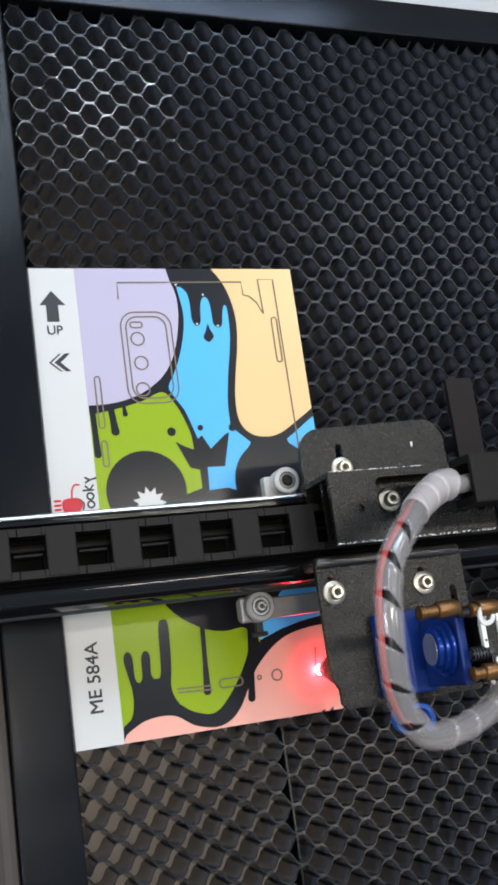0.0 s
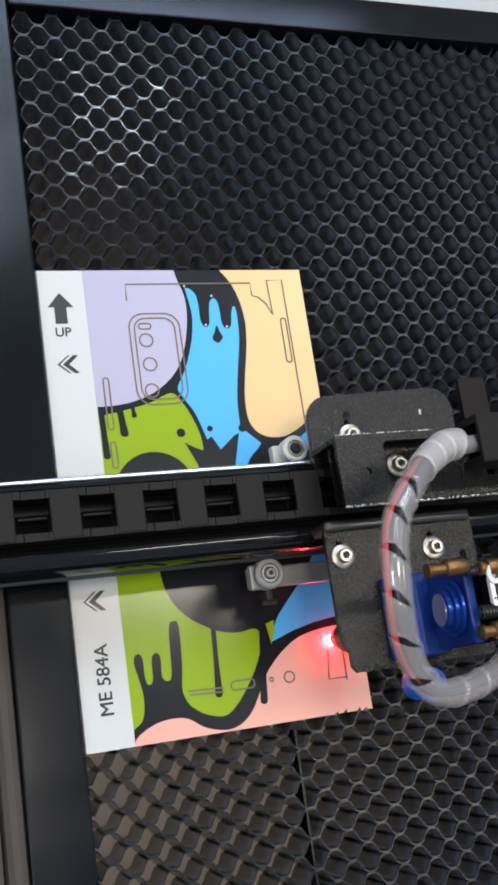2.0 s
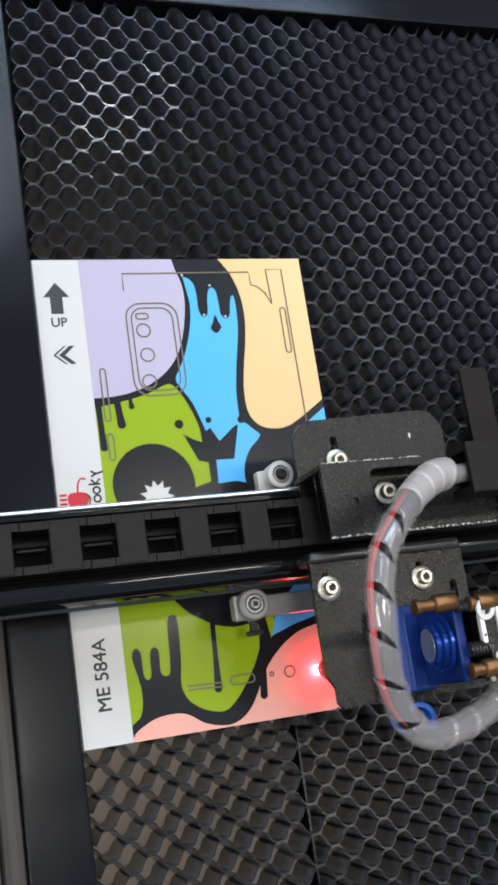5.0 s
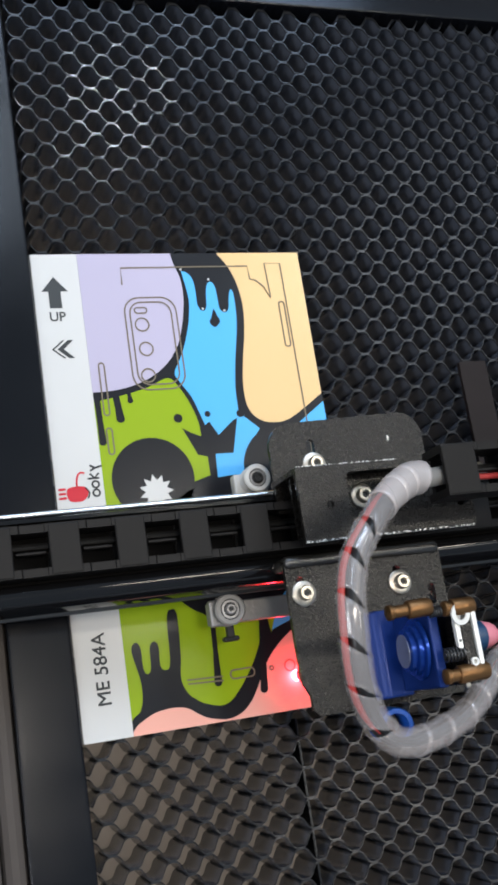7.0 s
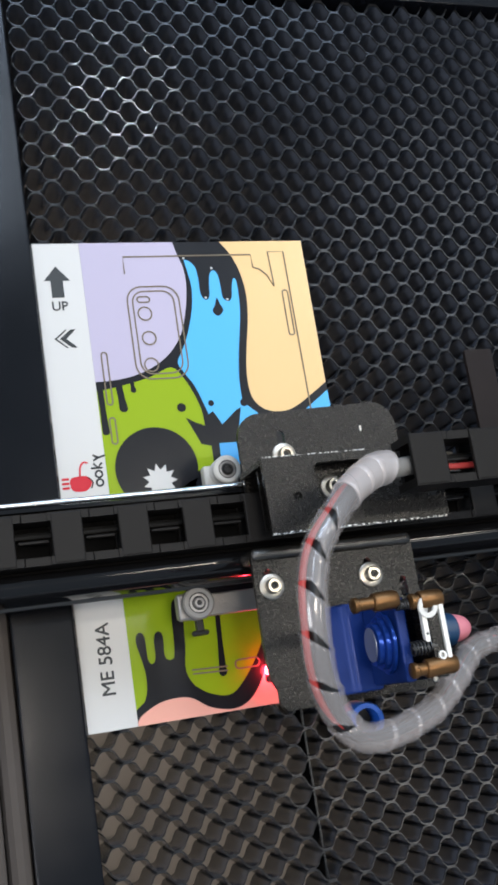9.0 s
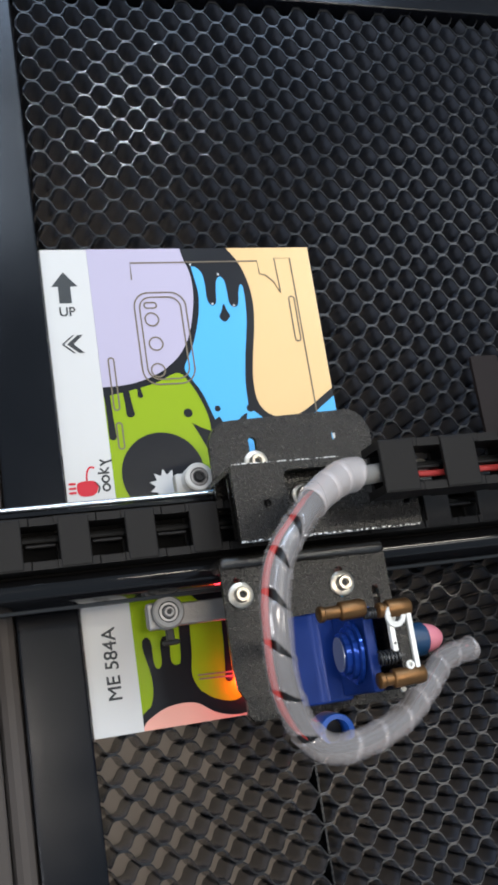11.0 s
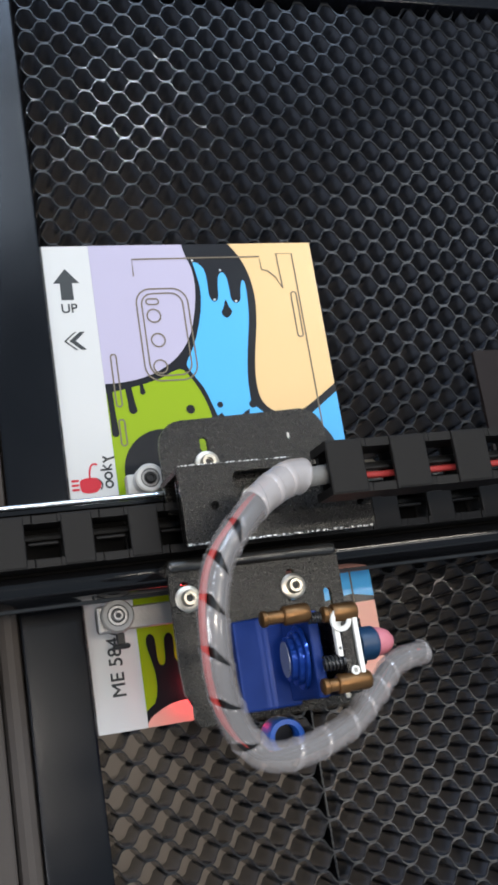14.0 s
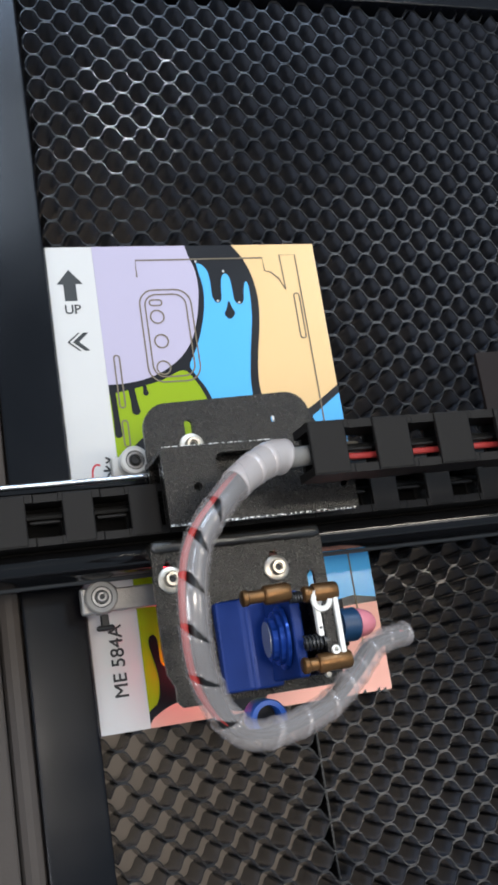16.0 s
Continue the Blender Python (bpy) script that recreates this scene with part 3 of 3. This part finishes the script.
# front mount plate
front = [(84.2, -141.8), (84.2, -176), (84.8, -184), (87, -188), (87, -193), (89, -195.2), (145, -195.2), (146.2, -194), (146.2, -141.8)]
part("mount_plate", plate([front, slot(89.6, -158, -147, 3.0), slot(127.6, -158, -147, 3.0), slot(140.3, -162.5, -155.0, 2.8)], 56.6, 58.6), M_STEEL, car, "textured black steel mounting plate")
part("fold", box(84.2, 146.2, -144.0, -139.4, 45, 60.2, 2.1, 5), M_EDGE, car, "fold of the mounting plate, coloured lighter for its sheen", True)
screw("screw", 90.1, -153.1, 58.6, 2.7, 4.5)
screw("screw", 127.9, -153.3, 58.6, 2.7, 4.5)
screw("screw", 107.4, -104.3, 46.5, 2.8, 4.6)
screw("screw", 118.2, -120.6, 60.5, 2.8, 4.6)


def wheel(x, y, z, r, bolt, tyre, label):
    w = part("wheel", turned([(r - 1.1, -8), (r, -6.5), (r - 1.5, -4.5), (r, -2.2), (r, -0.6), (r - 0.6, 0), (r * 0.66, 0), (r * 0.64, -0.9), (0.01, -0.9)], (x, y, z)), tyre, car, label, True)
    part("bearing_seal", turned([(r * 0.68, 0), (r * 0.68, 0.25), (0.01, 0.25)], (x, y, z - 0.95)), M_DARKH, w)
    part("bearing_ring", turned([(r * 0.44, 0), (r * 0.58, 0), (r * 0.58, 0.5), (r * 0.44, 0.5), (r * 0.44, 0)], (x, y, z - 0.75)), M_BRKT, w, "", True)
    head = part("axle_bolt", turned([(2.0, 0), (2.0, 1.3), (1.6, 1.8), (1.1, 1.8), (1.0, 0.9), (0.01, 0.9)], (x, y, z - 0.75)), bolt, w, "", True)
    part("socket", turned([(1.0, 0), (1.0, 0.1)], (x, y, z + 0.25), (0, 0, 1), 6), M_DARKH, head)
    return w


wheel(70.9, -153.2, 32.4, 5.9, M_BRKT, M_WHEEL, "grey plastic guide wheel")
wheel(88.9, -104.9, 34.2, 5.5, M_DARKH, M_PALE, "pale plastic guide wheel")
part("wheel_bracket", box(64.5, 122, -157.8, -149.6, 21, 24, 0.6), M_BRKT, car, "grey aluminium wheel bracket")
part("wheel_block", box(64.2, 75, -158.6, -148.8, 24, 27.5, 0.8), M_BRKT, car)
part("wheel_block", box(81.5, 95, -110.5, -101.5, 22, 27, 0.8), M_PALE, car)
part("set_screw", box(71.4, 74.2, -163.0, -158.6, 20, 23, 0.4), M_DARKH, car)
part("set_screw", box(69.6, 76.0, -164.4, -162.4, 19.6, 23.4, 0.9), M_DARKH, car)

# laser head body
head = [(102.6, 58.6), (102.6, 63.0), (110.5, 66.6), (112, 68.2), (121.4, 68.2), (121.4, 58.6)]


def extrude_y(prof, y0, y1, bevel=0.8):
    own = bmesh.new()
    a = [own.verts.new((x * MM, y0 * MM, z * MM)) for x, z in prof]
    b = [own.verts.new((x * MM, y1 * MM, z * MM)) for x, z in prof]
    n = len(prof)
    for k in range(n):
        own.faces.new((a[k], a[(k + 1) % n], b[(k + 1) % n], b[k]))
    own.faces.new(a)
    own.faces.new(b[::-1])
    if bevel:
        bmesh.ops.bevel(own, geom=own.edges[:], offset=bevel * MM, segments=2, affect="EDGES", profile=0.5)
    return own


part("head_body", extrude_y(head, -193, -163), M_BLUE, car, "blue anodised laser head body")
part("head_tower", box(117.6, 121.3, -191.5, -164.8, 68.2, 94, 0.8), M_BLUE, car, "blue anodised mirror housing")
AX = Vector((-0.995, 0.0, -0.10)).normalized()
ring = part("mirror_ring", turned([(10.2, 0), (10.2, 1.0), (9.7, 1.4), (8.5, 1.4), (8.5, 2.8), (8.0, 3.2), (7.0, 3.2), (7.0, 4.8), (6.5, 5.2), (0.01, 5.2)], Vector((117.9, -178.2, 83.0)), AX, 40), M_BLUEG, car, "glossy blue stepped mirror ring", True)
part("mirror_disc", turned([(5.6, 0), (5.6, 0.5), (0.01, 0.55)], Vector((117.9, -178.2, 83.0)) + AX * 5.1, AX, 32), M_LENS, ring, "grey mirror disc")
part("tilt_plate", box(125.3, 129.2, -191.5, -165, 58.7, 100.8, 0.5), M_STEEL, car, "black adjusting plate")
part("mirror_plate", box(129.4, 131.1, -187.0, -168.0, 74, 101.6, 0.4), M_WPLATE, car, "bare aluminium mirror plate")
strip_in = part("inner_strip", box(123.3, 125.1, -180.2, -170.6, 98.6, 100.7, 0.3), M_WPLATE, car, "bare aluminium inner plate")
part("grub_hole", turned([(0.45, 0), (0.45, 0.12)], (124.2, -177.6, 100.66), (0, 0, 1), 10), M_DARKH, strip_in)


def brass(x0, x1, y, z, neck, lean=0.0):
    n = (x1 - x0) * neck
    axis = (1, lean, 0)
    b = part("thumb_screw", turned([(2.0, 0), (2.0, n * 0.95), (2.7, n), (3.0, n + 0.4), (3.0, (x1 - x0) * 0.93), (2.6, x1 - x0), (0.9, x1 - x0), (0.8, x1 - x0 - 0.6), (0.01, x1 - x0 - 0.6)], (x0, y, z), axis, 22), M_BRASS, car, "tarnished brass thumb screw", True)
    part("collar", turned([(1.9, 0), (2.5, 0.4), (2.5, 1.7), (1.8, 2.3)], (x0 - 0.4, y, z), axis, 20), M_BRASS, b, "", True)
    return b


def spring(x0, x1, y, z, r, turns):
    n = turns * 12
    pts = [(x0 + (x1 - x0) * k / n, y + r * math.cos(k * math.pi / 6), z + r * math.sin(k * math.pi / 6)) for k in range(n + 1)]
    part("spring", sweep(pts, 0.38, 6), M_SPRING, car, "coiled steel spring", True)


def ring_washer(x, y, z, r, hole, tilt):
    part("ring_washer", turned([(hole, 0), (r, 0), (r, 0.8), (hole, 0.8), (hole, 0)], (x, y, z), tilt, 26), M_WPLATE, car, "bare white ring washer", True)


brass(101.3, 116.4, -165.9, 99.0, 0.45, 0.03)
brass(120.8, 131.6, -167.0, 99.5, 0.26)
brass(117.2, 132.5, -188.2, 99.5, 0.30, 0.02)
spring(116.2, 121.6, -167.4, 98.2, 1.5, 6)
spring(118.6, 124.6, -181.6, 99.0, 2.1, 5)
part("spring_pin", turned([(0.9, -6), (0.9, 0), (1.8, 0.2), (1.9, 2.2), (1.3, 2.8)], (124.6, -181.6, 99.0), (1, 0, 0), 16), M_SPRING, car, "black steel spring pin", True)
ring_washer(125.6, -169.2, 100.9, 3.6, 2.0, (0.1, -0.1, 1))
ring_washer(127.6, -184.8, 100.9, 1.4, 0.7, (0.1, 0.1, 1))
part("lock_nut", turned([(1.0, 0), (1.1, 0.3), (1.1, 1.2), (0.8, 1.4)], (124.8, -191.4, 98.4), (0, -0.2, 1), 6), M_SCREW, car, "small bright lock nut")
plug = part("connector", turned([(5.2, 0), (5.6, 0.8), (5.6, 5.8), (4.9, 6.6)], (140.2, -176.8, 76), (1, 0.0, -0.08), 22), M_TEAL, car, "dark blue round cable connector", True)
part("sleeve", turned([(4.7, 0), (4.9, 1.0), (4.5, 3.4), (3.6, 5.4), (2.2, 6.8)], (146.4, -176.6, 75.5), (1, -0.08, -0.05), 20), M_PINK, plug, "pink shrink sleeve", True)
part("connector_seat", box(133.5, 146, -183.5, -167.5, 60, 70, 0.8), M_STRIP, car)
hose = turned([(6.3, 0), (6.3, 14), (5.9, 14.6), (4.3, 14.6), (4.2, 4), (0.01, 4)], (119.4, -202.2, 43), (-0.12, -0.05, 1), 28)
hose = part("air_hose", hose, M_BHOSE, car, "blue air hose ring", True)
# dark disc over the blue inner face stands for the shade in the hole
part("bore_shade", turned([(4.1, 0), (4.1, 0.2)], Vector((119.4, -202.2, 43)) + Vector((-0.12, -0.05, 1)).normalized() * 4.2, (-0.12, -0.05, 1), 24), M_DARKH, hose, "dark disc for the shade in the hose")
part("lens_tube", turned([(3.0, 0), (7, 14), (7, 40), (7, 48)], (104, -180.4, 9), (0, 0, 1), 24), M_STEEL, car, "black laser nozzle", True)
part("laser_spot", turned([(0.3, 0), (1.7, 0.7), (2.2, 1.9), (1.7, 3.1), (0.01, 3.8)], (103.9, -180.4, 1.2), (0, 0, 1), 20), M_SPOT, car, "glowing red laser spot", True)

# spiral-wrapped cable loop from the chain to the connector
LOOP = [(152.0, -120.5, 88.0), (139.0, -121.0, 90.5), (126.1, -122.9, 96.0), (117.6, -123.4, 100.0), (105.2, -129.9, 106.0), (95.2, -138.6, 111.0), (88.8, -145.3, 113.0), (84.8, -152.5, 114.0), (82.3, -161.5, 115.0), (81.7, -170.0, 114.5),
        (82.1, -180.2, 112.0), (84.5, -189.2, 108.0), (88.9, -198.2, 104.0), (97.3, -205.1, 100.0), (110.6, -205.3, 96.0), (126.9, -200.7, 91.0), (139.7, -192.5, 86.0), (150.4, -184.7, 81.0), (163.0, -182.3, 77.0)]
TURN_ENDS = [32.5, 39.0, 46.0, 54.5, 71.5, 82.5, 94.5, 107.5, 121.0, 135.5, 153.0, 164.2, 176.2, 185.7, 194.1, 202.1, 211.0, 219.2, 225.0, 230.0]
cable = empty("cable_loop", "looped cable in milky spiral wrap over the laser head", "cable loop")
path = spline(LOOP, 10)
part("wire", sweep([p + Vector((-3.0, 0.2, -0.6)).lerp(Vector((0.6, 0.3, -3.0)), min(1.0, max(0.0, (i / len(path) - 0.62) / 0.1))) for i, p in enumerate(path)], 1.15, 8), M_WRED, cable, "red wire inside the wrap", True)
part("wire", sweep([p + Vector((0.9, -0.2, -0.4)) for p in path], [2.7 - 1.5 * min(1.0, max(0.0, (i / len(path) - 0.6) / 0.1)) for i in range(len(path))], 10), M_WBLK, cable, "black wire inside the wrap", True)
part("wire", sweep([p + Vector((-1.4, 0.4, -2.4)) for p in path], 1.5, 8), M_WBLK, cable, "black wire inside the wrap", True)
part("sheath", sweep(spline(LOOP[:5], 10)[:36], 3.3, 14), M_WHEEL, cable, "grey cable sheath entering the chain", True)


def wrap_turns(path, rule, side=28):
    """Overlapping turns of a spiral band wound round the cable."""
    s = [0.0]
    for a, b in zip(path, path[1:]):
        s.append(s[-1] + (b - a).length)
    tang = [(path[min(i + 1, len(path) - 1)] - path[max(i - 1, 0)]).normalized() for i in range(len(path))]
    u = tang[0].orthogonal().normalized()
    fr = []
    for i in range(len(path)):
        u = (u - tang[i] * u.dot(tang[i])).normalized()
        fr.append(u.copy())

    def at(d):
        d = min(max(d, 0), s[-1] - 1e-4)
        i = max(k for k in range(len(s)) if s[k] <= d)
        i = min(i, len(path) - 2)
        f = (d - s[i]) / (s[i + 1] - s[i])
        t = tang[i].lerp(tang[i + 1], f).normalized()
        uu = fr[i].lerp(fr[i + 1], f)
        uu = (uu - t * uu.dot(t)).normalized()
        return path[i].lerp(path[i + 1], f), t, uu, t.cross(uu)

    eye_side = Vector((-0.3, -0.1, 0.95))
    for d0, d1, gap, skew, rr0, film_of in rule:
        own = bmesh.new()
        rows = []
        for j in range(9):
            row = []
            for k in range(side):
                ang = 2 * math.pi * k / side
                p, t, a, b = at(d0)
                n = a * math.cos(ang) + b * math.sin(ang)
                across = n.dot(t.cross(eye_side).normalized())
                cut = gap * max(0.0, 1.0 - abs(across - 0.15) / 1.05) ** 0.7 if gap > 0 else gap
                d = d0 - skew * across + (d1 - d0 - cut) * j / 8
                p, t, a, b = at(d)
                r = rr0 + (0.30 if j == 0 else 0.16 if j == 8 else 0.06) - 0.22 * j / 8
                row.append(own.verts.new((p + (a * math.cos(ang) + b * math.sin(ang)) * r) * MM))
            rows.append(row)
        for a, b in zip(rows, rows[1:]):
            for k in range(side):
                own.faces.new((a[k], a[(k + 1) % side], b[(k + 1) % side], b[k]))
        ob = part("wrap_turn", own, film_of, cable, "", True)
        m = ob.modifiers.new("wall", "SOLIDIFY")
        m.thickness = 0.0006


def turns():
    """Start, end, gap, slant and radius of each turn: tight at both ends, long and open between."""
    ends = TURN_ENDS
    out = []
    for k, (a, b) in enumerate(zip(ends, ends[1:])):
        if k < 3:
            out.append((a, b, -2.6, 0.8, 5.7 - 0.25 * k, M_FROST))
        elif k < 9:
            out.append((a, b, 3.0, 3.0, 4.85, M_WRAP))
        else:
            out.append((a, b, -1.6, 1.4, 4.8 - 0.10 * (k - 9), M_TAIL))
    return out


wrap_turns(path, turns())


# ---- what moves ----
TRACK = [
    (0, 0.00, 0.00),
    (0.5, 0.00, 3.08),
    (1, 0.20, 6.13),
    (1.5, 0.96, 9.69),
    (2, 1.36, 12.64),
    (2.5, 0.94, 12.27),
    (3, -0.40, 9.46),
    (3.5, -2.84, 7.25),
    (4, -5.47, 5.57),
    (4.5, -6.60, 2.60),
    (5, -6.90, -0.70),
    (5.5, -7.30, -3.60),
    (6, -10.20, -4.00),
    (6.5, -13.44, -3.97),
    (7, -16.81, -4.01),
    (7.5, -20.15, -3.91),
    (8, -23.71, -3.90),
    (8.5, -26.77, -3.58),
    (9, -30.49, -3.95),
    (11.5, -47.40, -3.92),
    (12, -50.61, -3.46),
    (12.5, -54.04, -3.58),
    (13, -57.22, -3.76),
    (13.5, -60.80, -3.77),
    (14, -64.11, -3.89),
    (14.5, -67.33, -4.07),
    (15, -70.00, -2.73),
    (15.5, -70.17, -0.43),
    (16, -70.06, 3.78),
]


def motions():
    walk(beam, [(t, pose(0, y * MM, 0)) for t, x, y in TRACK])
    walk(low_chain, [(t, pose(0, y * MM, 0)) for t, x, y in TRACK])
    walk(high_chain, [(t, pose(x * MM, y * MM, 0)) for t, x, y in TRACK])
    walk(car, [(t, pose(x * MM, y * MM, 0)) for t, x, y in TRACK])
    walk(cable, [(t, pose(x * MM, y * MM, 0)) for t, x, y in TRACK])


motions()
